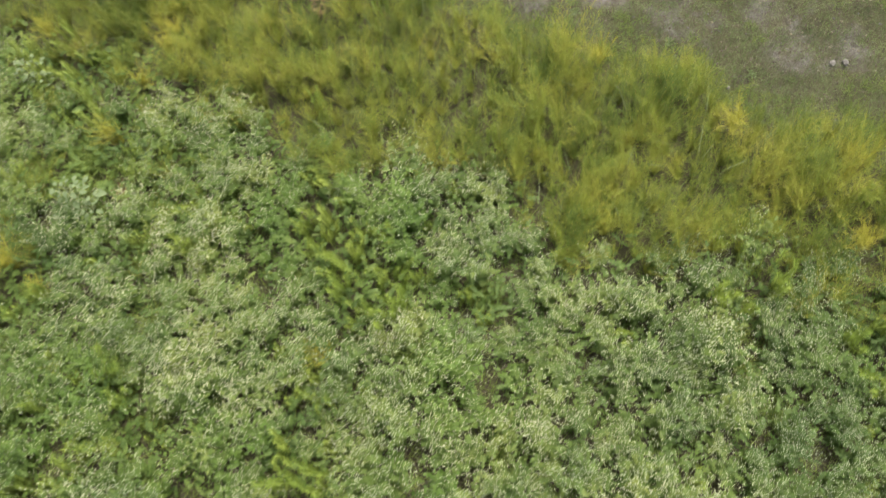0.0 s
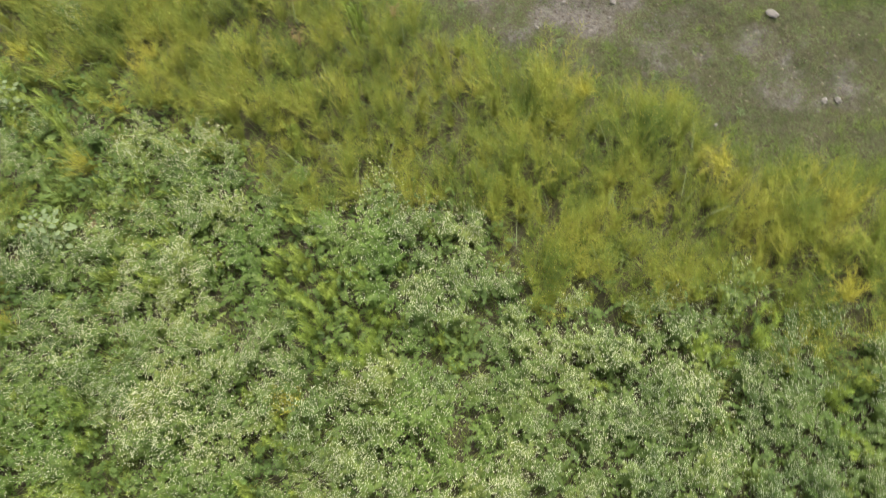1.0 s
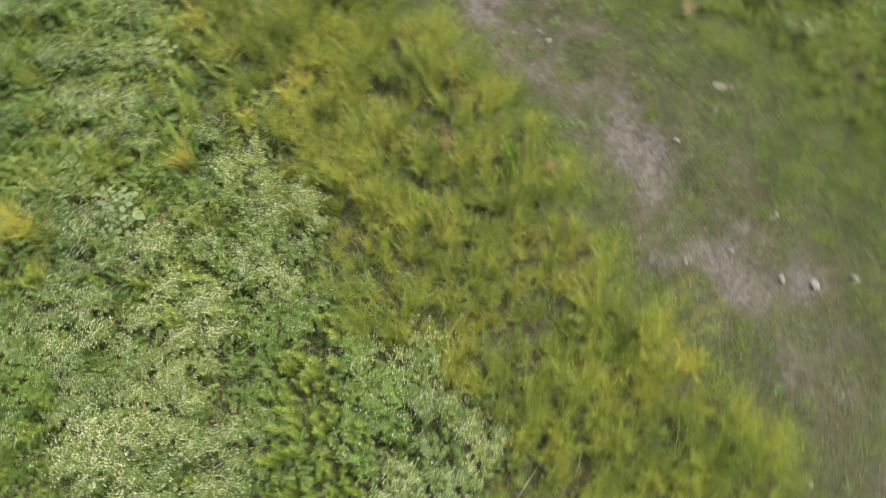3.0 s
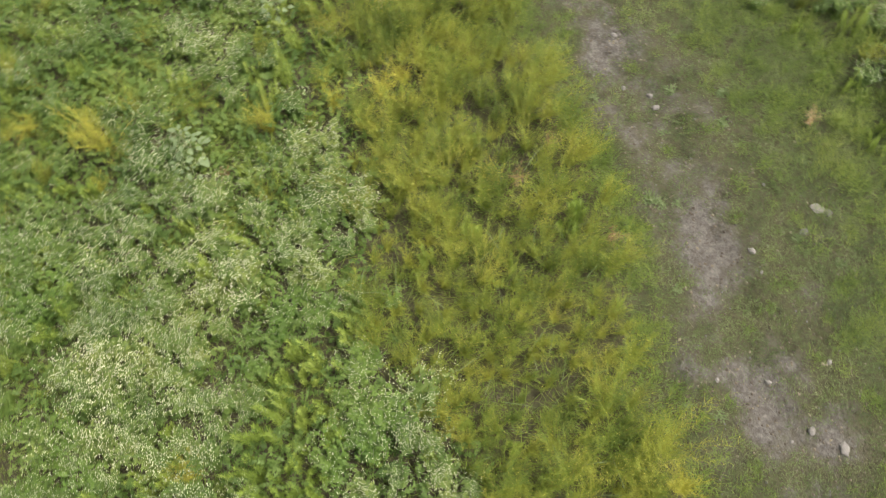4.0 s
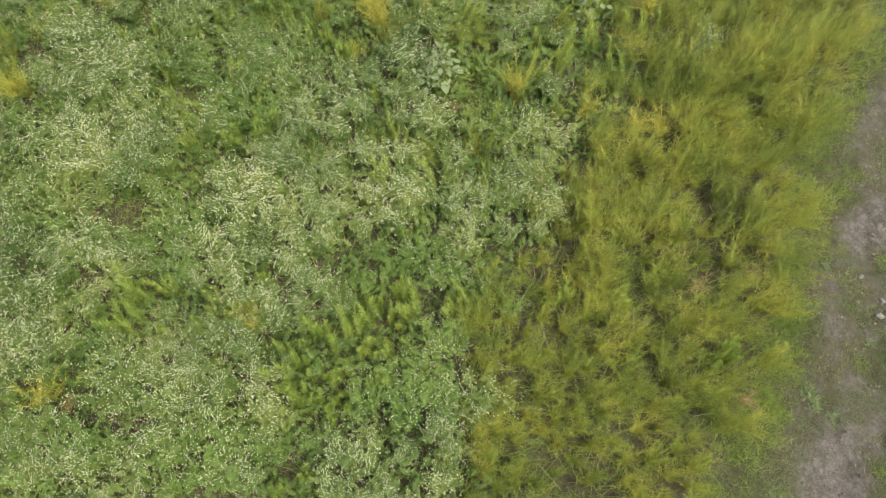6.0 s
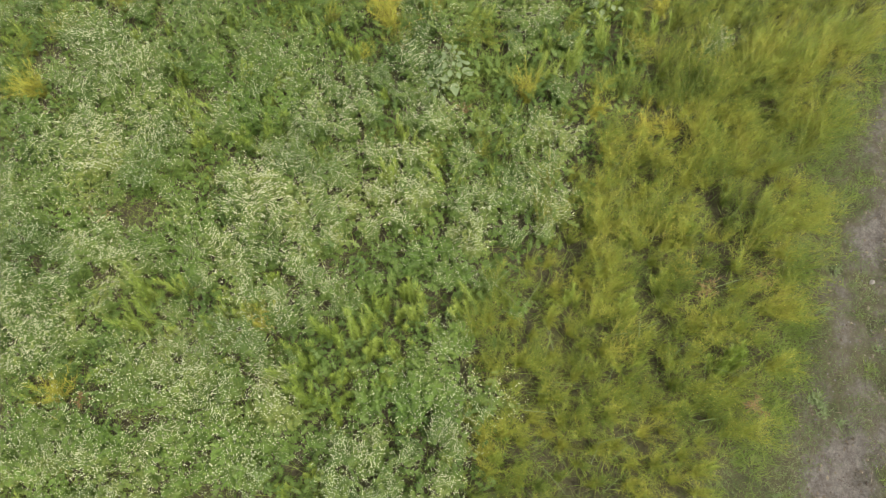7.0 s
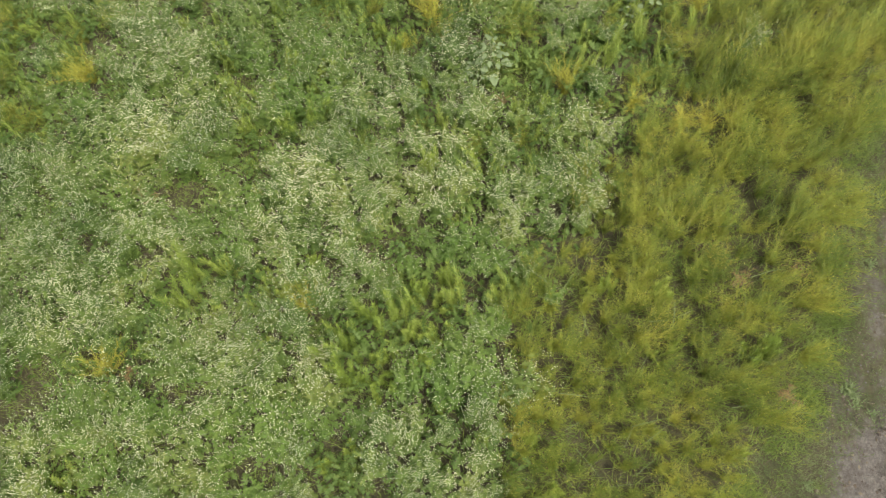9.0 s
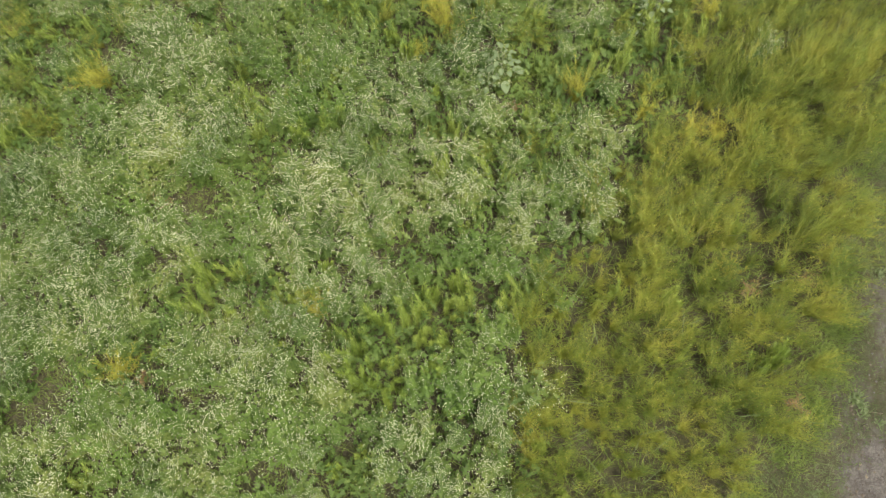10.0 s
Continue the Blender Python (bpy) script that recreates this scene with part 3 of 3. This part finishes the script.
def free_spots(gap, tries):
    """Places in the meadow in no order, none nearer than gap to another."""
    cells = {}
    for _ in range(tries):
        x, y = rng.uniform(-7.8, 4.5), rng.uniform(-3.8, 9.8)
        i, j = int(x // gap), int(y // gap)
        if any((x - a) ** 2 + (y - b) ** 2 < gap * gap for di in (-1, 0, 1) for dj in (-1, 0, 1) for a, b in cells.get((i + di, j + dj), ())):
            continue
        if inside(x, y) and not in_gap(x, y) and not any((x - a) ** 2 + (y - b) ** 2 < r * r for a, b, r in taken):
            cells.setdefault((i, j), []).append((x, y))
            yield x, y, zone(x, y), rng.random(), rng.uniform(0.68, 1.2) * (1 + 0.2 * wave(x, y, 0.8, 21)), rng.uniform(0, 360)


for x, y, z, pick, size, yaw in free_spots(0.14, 45000):
    if z == "broom":
        size *= 0.9 + 0.25 * min(1.0, near_any(x, y, TALL, 0.3)) + 0.4 * wave(x, y, 1.5, 23)
        if pick < 0.93:
            brooms.append((rng.choice(BROOMS), x, y, size, 105 + rng.gauss(0, 40)))
        elif pick < 0.97:
            clumps.append((rng.choice(CLUMPS), x, y, size, yaw))
        else:
            shoots.append((rng.choice(SHOOTS), x, y, size * 0.8, yaw))

for x, y, z, pick, size, yaw in free_spots(0.17, 32000):
    mixed = x < -4.05 + 0.6 * wave(x, y, 0.9, 33) or (x < -2.5 and y < -1.5 + 0.4 * wave(x, y, 1.2, 35)) or (x < -2.9 and y > 2.5 + 0.4 * wave(x, y, 1.2, 34))
    kinds = weeds, WEEDS, shoots, SHOOTS, brooms, BROOMS, clumps, CLUMPS
    rich = near_any(x, y, BLOOM, 0.36) - 1.2 * near_any(x, y, PLAIN, 0.33)
    if z == "far":
        deep = y - float(edge(TRACK_FAR, x)) + 0.15
        k = 0 if pick < 0.12 + 0.2 * min(1.0, deep) else 2 if pick < 0.42 else 4 if pick < 0.42 + 0.16 * min(1.0, deep) else 6
        kinds[k].append((rng.choice(kinds[k + 1]), x, y, size * (0.4 + 0.6 * min(1.0, deep / 0.9)), yaw))
    elif z == "weed" and mixed:
        bloom = min(0.85, max(0.2, 0.34 + 0.45 * rich))
        k = 0 if pick < bloom else 2 if pick < bloom + 0.36 * (1 - bloom) else 4 if pick < bloom + 0.64 * (1 - bloom) else 6
        form = WEEDS[min(7, max(0, int(4.5 - 5.0 * rich + rng.uniform(-1.8, 1.8))))] if k == 0 else rng.choice(kinds[k + 1])
        kinds[k].append((form, x, y, size * 0.9, yaw))
    elif z == "weed":
        if rng.random() < 0.75 * near_any(x, y, SHOOT_STANDS, 0.3):
            shoots.append((rng.choice(SHOOTS), x, y, size * 1.05, yaw))
        elif pick < 0.92 and rng.random() < 0.85 * near_any(x, y, PLAIN, 0.33) - 0.5 * near_any(x, y, BLOOM, 0.3):
            leafy.append((rng.choice(LEAFY), x, y, size * 0.95, yaw))
        elif pick < 0.9:
            weeds.append((WEEDS[min(7, max(0, int(3.1 - 5.5 * rich + rng.uniform(-1.8, 1.8))))], x, y, size, yaw))
        elif pick < 0.95:
            shoots.append((rng.choice(SHOOTS), x, y, size * 0.75, yaw))
        else:
            clumps.append((rng.choice(CLUMPS), x, y, size * 0.9, yaw))

# low grass tufts: a ragged fringe beside the broom weeds, and thicker towards the far meadow
for _ in range(5200):
    x = rng.uniform(-6.5, 4.3)
    near, far = float(edge(TRACK_NEAR, x)), float(edge(TRACK_FAR, x))
    y = rng.uniform(near - 0.15, far + 0.3)
    patchy = 0.5 + 0.9 * wave(x, y, 1.5, 45) + 0.6 * wave(x, y, 4.2, 46)
    thick = max(0.0, 1.0 - (y - near) / (0.42 + 0.3 * wave(x, y, 0.8, 47))) ** 1.5 + max(0.0, 1.0 - (far - y) / 1.35)
    if inside(x, y) and rng.random() < thick * patchy * 0.42 - 0.5 * (bareness(x, y) - 0.4):
        clumps.append((rng.choice(LOW_CLUMPS), x, y, rng.uniform(0.55, 1.1) * (0.75 + 0.5 * min(1.0, thick)), rng.uniform(0, 360)))

for kind, placed, group in (("flowering_weed", weeds, "flowering weeds of the meadow"), ("leafy_weed", leafy, "leafy weeds of the meadow"), ("broom_weed", brooms, "feathery weeds along the track"),
                            ("green_shoots", shoots, "green shoots in the meadow"), ("grass_clump", clumps, "grass tufts between the weeds")):
    placed.sort(key=lambda p: (p[1] + 1.0) ** 2 + (p[2] - 2.4) ** 2)
    label, category = LABELS[kind]
    for form, x, y, size, yaw in placed[:280]:
        plant(kind, form, x, y, size, yaw, label, category, group, tip=5)
    if placed[280:]:
        as_stuff(kind + "_field", placed[280:], label, category)


# ---- broad-leaved pale weeds, each leaf a part ----


def broadleaf_weed(x, y, size, count):
    root = new("broadleaf_weed")
    root.matrix_world = pose(x, y, ground_z(x, y) - 0.01, 0, 0, rng.uniform(0, 360)) @ Matrix.Diagonal((size, size, size, 1))
    stem = Soup()
    top = Vector((0.02, 0.01, 0.42))
    stalk(stem, [Vector((0, 0, 0)), Vector((0.01, 0.01, 0.2)), top], 0.006, 0.003)
    for k in range(count):
        yaw, h = 2.4 * k, 0.14 + 0.3 * k / count
        size_k = (0.095 - 0.05 * k / count) * rng.uniform(0.6, 1.25)
        start = Vector((0.015, 0.01, h))
        reach = tilt(yaw, 0.5) * (0.17 - 0.1 * k / count) * rng.uniform(0.6, 1.2)
        stalk(stem, [start, start + reach], 0.0025, 0.0015)
        leaf, out, s = Soup(), tilt(yaw, rng.uniform(-0.25, 0.3)), side_of(tilt(yaw, 0))
        base = start + reach
        verts, rows = [], 6
        for i in range(rows + 1):
            f = i / rows
            w = 0.36 * size_k * math.sin(math.pi * min(0.985, 0.12 + 0.87 * f)) ** 0.9 * (1.12 if i % 2 else 0.9)
            m = base + out * size_k * f + Vector((0, 0, -0.25 * size_k * f * f))
            verts += [m - s * w + Vector((0, 0, 0.1 * w)), m, m + s * w + Vector((0, 0, 0.1 * w))]
        tris = []
        for i in range(rows):
            o = 3 * i
            for a in (0, 1):
                tris += [(o + a, o + a + 1, o + a + 4), (o + a, o + a + 4, o + a + 3)]
        leaf.add(verts, tris)
        new("leaf", mesh_of("broad_leaf", leaf.v, leaf.t, BROAD_LEAF)).parent = root
    new("stem", mesh_of("broad_stem", stem.v, stem.t, WEED_STEM)).parent = root
    return tagged(root, "pale grey-green weed with broad wavy leaves", "weed", "broad-leaved weeds")


for x, y, size, count in ((-3.98, 2.6, 1.1, 28), (-3.82, 2.5, 0.85, 20), (-4.9, 4.1, 0.95, 20), (-4.72, 4.0, 0.7, 14)):
    broadleaf_weed(x, y, size, count)

# ---- undergrowth, low turf of the track and litter ----


def scatter(name, material, label, category, per_m2, make, low=None, high=None):
    soup = Soup()
    x0, x1, y0, y1 = -7.9, 4.6, -3.9, 9.9
    deep = y1 - y0 if low is None else float(np.mean(high[:, 1]) - np.mean(low[:, 1])) + 1.2
    for _ in range(int(per_m2 * (x1 - x0) * deep)):
        x = rng.uniform(x0, x1)
        y = rng.uniform(y0, y1) if low is None else rng.uniform(float(edge(low, x)) - 0.3, float(edge(low, x)) - 0.3 + deep)
        if inside(x, y):
            make(soup, x, y)
    ob = new(name, mesh_of(name, soup.v, soup.t, material))
    return tagged(ob, label, category, kind="stuff")


def make_under(soup, x, y):
    if zone(x, y) == "track":
        return
    if in_gap(x, y, 0.9):
        way = tilt(rng.uniform(0, 6.28), rng.uniform(0.1, 1.0))
        hair(soup, Vector((x, y, ground_z(x, y))), way, rng.uniform(0.05, 0.13), rng.uniform(0.003, 0.006))
        for _ in range(3):
            x2, y2 = x + rng.gauss(0, 0.05), y + rng.gauss(0, 0.05)
            hair(soup, Vector((x2, y2, ground_z(x2, y2))), tilt(rng.uniform(0, 6.28), rng.uniform(0.1, 1.0)), rng.uniform(0.04, 0.12), rng.uniform(0.003, 0.006))
        return
    hair(soup, Vector((x, y, ground_z(x, y) - 0.005)), tilt(rng.uniform(0, 6.28), rng.uniform(0.35, 1.3)), rng.uniform(0.12, 0.3), rng.uniform(0.004, 0.007))


def make_turf(soup, x, y):
    if zone(x, y) not in ("track", "far"):
        return
    b = bareness(x, y) + 0.55 * wave(x, y, 2.2, 61) + 0.55 * wave(x, y, 6.0, 62)
    if rng.random() < b * 1.0 - 0.02:
        return
    far = (y - float(edge(RUT, x))) > 0.8
    h = rng.uniform(0.03, 0.075) * (1.6 if far else 1.0)
    p, way = Vector((x, y, ground_z(x, y) - 0.003)), tilt(rng.uniform(0, 6.28), rng.uniform(0.1, 1.1))
    s = side_of(way) * rng.uniform(0.0013, 0.0027)
    soup.add([p - s, p + s, p + way * h], [(0, 1, 2)])


def make_straw(soup, x, y):
    z = zone(x, y)
    if rng.random() > (1.0 if in_gap(x, y) else 0.1 if z == "track" else 0.12):
        return
    p = Vector((x, y, ground_z(x, y) + rng.uniform(0.003, 0.02)))
    q = p + tilt(rng.uniform(0, 6.28), rng.uniform(-0.05, 0.15)) * rng.uniform(0.03, 0.14)
    stalk(soup, [p, q], 0.0018, 0.001)


def make_seedling(soup, x, y):
    if zone(x, y) != "weed" or in_gap(x, y, 0.7):
        return
    foot = Vector((x, y, ground_z(x, y) + rng.uniform(0.0, 0.24)))
    lobed_leaf(soup, foot, tilt(rng.uniform(0, 6.28), rng.uniform(0.0, 0.8)), rng.uniform(0.07, 0.15), rng.uniform(0.02, 0.04), 3, 0.3)


scatter("undergrowth_leaves", WEED_LEAF, "low green leaves filling the gaps between the weeds", "weed", 340, make_seedling)
scatter("undergrowth_grass", GRASS, "dark green grass blades growing between the weeds", "grass", 450, make_under)
scatter("track_turf", LOW_GRASS, "short sparse grey-green turf on the trodden track", "grass", 6800, make_turf, TRACK_NEAR, TRACK_FAR)


def make_pale_blade(soup, x, y):
    if zone(x, y) == "broom":
        blade(soup, Vector((x, y, ground_z(x, y) + rng.uniform(0.12, 0.3))), tilt(rng.gauss(2.0, 0.9), rng.uniform(0.1, 0.7)), rng.uniform(0.18, 0.36), rng.uniform(0.004, 0.007), rng.uniform(0.2, 0.9))


scatter("pale_grass_blades", ROSETTE_LEAF, "long pale grass blades arching through the feathery weeds", "grass", 8, make_pale_blade)
scatter("dry_straw", STRAW, "dry brown straw and stalks lying on the soil", "litter", 330, make_straw)

# ---- small leafy rosettes on the track ----


def rosette(count):
    leaves = Soup()
    for k in range(count):
        foot = Vector((rng.gauss(0, 0.02), rng.gauss(0, 0.02), 0.008))
        lobed_leaf(leaves, foot, tilt(rng.uniform(0, 6.28), rng.uniform(0.1, 1.1)), rng.uniform(0.03, 0.09), rng.uniform(0.008, 0.016), 4, 0.3)
    return {"foliage": (leaves, ROSETTE_LEAF)}


ROSETTES = variants("track_rosette", [rosette(n) for n in (26, 34, 44)])
for x, y, size in ((-1.36, 7.02, 1.0), (-1.93, 6.86, 1.1), (-1.6, 6.5, 0.8), (-1.1, 5.93, 1.2), (-1.02, 5.98, 0.9), (-0.95, 6.1, 0.8), (-0.05, 6.75, 0.8), (0.35, 6.9, 0.9), (-1.6, 7.25, 1.0), (-0.6, 7.35, 0.9),
                   (-2.4, 7.3, 0.8), (0.75, 5.1, 0.9), (0.55, 4.95, 0.8), (1.7, 4.75, 1.0), (2.5, 4.4, 0.9), (-0.3, 5.55, 0.8), (-1.9, 6.05, 0.9), (-2.3, 6.2, 0.8), (0.95, 6.55, 0.9), (2.2, 6.2, 1.0)):
    plant("track_rosette", rng.choice(ROSETTES), x, y, size, rng.uniform(0, 360), "small pale green leafy rosette on the trodden track", "weed", "rosettes on the track")

# ---- the meadow beyond, in plainer clumps ----


def meadow_beyond():
    soups = {"weed": Soup(), "broom": Soup()}
    for _ in range(3600):
        x, y = rng.uniform(-15, 11), rng.uniform(-11, 17)
        z = zone(x, y)
        out = outside_by(x, y)
        if z == "track" or out <= 0 or rng.random() < out / 9:
            continue
        soup, foot = soups["broom" if z == "broom" else "weed"], Vector((x, y, 0.0))
        size = rng.uniform(0.7, 1.25)
        for _ in range(9):
            way = tilt(rng.uniform(0, 6.28), rng.uniform(0.4, 1.3))
            start = foot + way * rng.uniform(0.05, 0.25) * size
            if z == "broom":
                hair(soup, start, way, rng.uniform(0.15, 0.28) * size, 0.012)
            else:
                lobed_leaf(soup, start, tilt(rng.uniform(0, 6.28), rng.uniform(0, 0.7)), rng.uniform(0.12, 0.2) * size, 0.05, 3, 0.3)
    tagged(new("outer_weeds", mesh_of("outer_weeds", soups["weed"].v, soups["weed"].t, WEED_LEAF)), "green weeds of the meadow going on around", "weed", kind="stuff")
    tagged(new("outer_broom_weeds", mesh_of("outer_broom_weeds", soups["broom"].v, soups["broom"].t, BROOM_LEAF)), "yellow-green weeds going on along the track", "weed", kind="stuff")


meadow_beyond()

# ---- stones on the track ----


def rock_mesh(name, size, flat, seed):
    bm = bmesh.new()
    bmesh.ops.create_icosphere(bm, subdivisions=2, radius=1.0)
    for v in bm.verts:
        n = noise.noise(v.co * 1.3 + Vector((seed, 0, 0))) * 0.35 + noise.noise(v.co * 3.1 + Vector((0, seed, 0))) * 0.12
        v.co *= 1 + n
        v.co = Vector((v.co.x * size, v.co.y * size * 0.72, v.co.z * size * flat))
    me = bpy.data.meshes.new(name)
    bm.to_mesh(me)
    bm.free()
    me.materials.append(STONE)
    return me


STONES = [(-2.0, 6.66, 0.05, 0.6), (-1.86, 6.62, 0.055, 0.6), (-2.22, 6.51, 0.04, 0.5), (-2.77, 6.83, 0.05, 0.35), (-0.2, 6.35, 0.055, 0.55), (-0.17, 7.11, 0.1, 0.16), (-0.09, 7.15, 0.08, 0.16),
    (-0.0, 6.28, 0.03, 0.5), (-0.63, 6.88, 0.03, 0.5), (0.51, 5.3, 0.035, 0.6), (0.77, 5.65, 0.04, 0.5), (1.27, 5.65, 0.06, 0.55), (1.52, 5.76, 0.08, 0.3), (0.93, 6.17, 0.04, 0.5),
    (-0.07, 6.85, 0.06, 0.14), (1.77, 6.01, 0.065, 0.5), (3.29, 4.56, 0.055, 0.55), (3.41, 4.57, 0.06, 0.55), (2.27, 4.23, 0.035, 0.6), (2.85, 5.54, 0.1, 0.4), (1.24, 5.46, 0.03, 0.5)]
for k, (x, y, size, flat) in enumerate(STONES):
    ob = new("stone", rock_mesh("stone", size * 0.7, flat, 3.7 * k))
    ob.matrix_world = pose(x, y, ground_z(x, y) + size * flat * 0.35, rng.uniform(-12, 12), rng.uniform(-12, 12), rng.uniform(0, 360))
    tagged(ob, "pale grey limestone half sunk in the trodden track", "stone", "stones on the track")


def make_pebble(soup, x, y):
    if zone(x, y) != "track" or rng.random() > bareness(x, y) * 1.4:
        return
    r = rng.uniform(0.004, 0.013) * (1.5 if rng.random() < 0.06 else 1.0)
    p = Vector((x, y, ground_z(x, y) + r * 0.2))
    verts = [p + Vector(d) * r * rng.uniform(0.7, 1.2) for d in ((1, 0, 0), (0, 1, 0), (-1, 0, 0), (0, -1, 0), (0, 0, 0.8), (0, 0, -0.8))]
    soup.add(verts, [(0, 1, 4), (1, 2, 4), (2, 3, 4), (3, 0, 4), (1, 0, 5), (2, 1, 5), (3, 2, 5), (0, 3, 5)])


def make_clod(soup, x, y):
    if zone(x, y) != "track" or rng.random() > 0.15 + bareness(x, y):
        return
    r = rng.uniform(0.005, 0.018)
    p = Vector((x, y, ground_z(x, y) + r * 0.1))
    soup.add([p + Vector(d) * r * rng.uniform(0.6, 1.3) for d in ((1, 0, 0), (0, 1, 0), (-1, 0, 0), (0, -1, 0), (0, 0, 0.7))], [(0, 1, 4), (1, 2, 4), (2, 3, 4), (3, 0, 4)])


scatter("soil_clods", STRAW, "brown crumbs of trodden soil on the track", "soil", 220, make_clod, TRACK_NEAR, TRACK_FAR)
scatter("gravel", STONE, "small pale pebbles strewn on the track", "gravel", 130, make_pebble, TRACK_NEAR, TRACK_FAR)
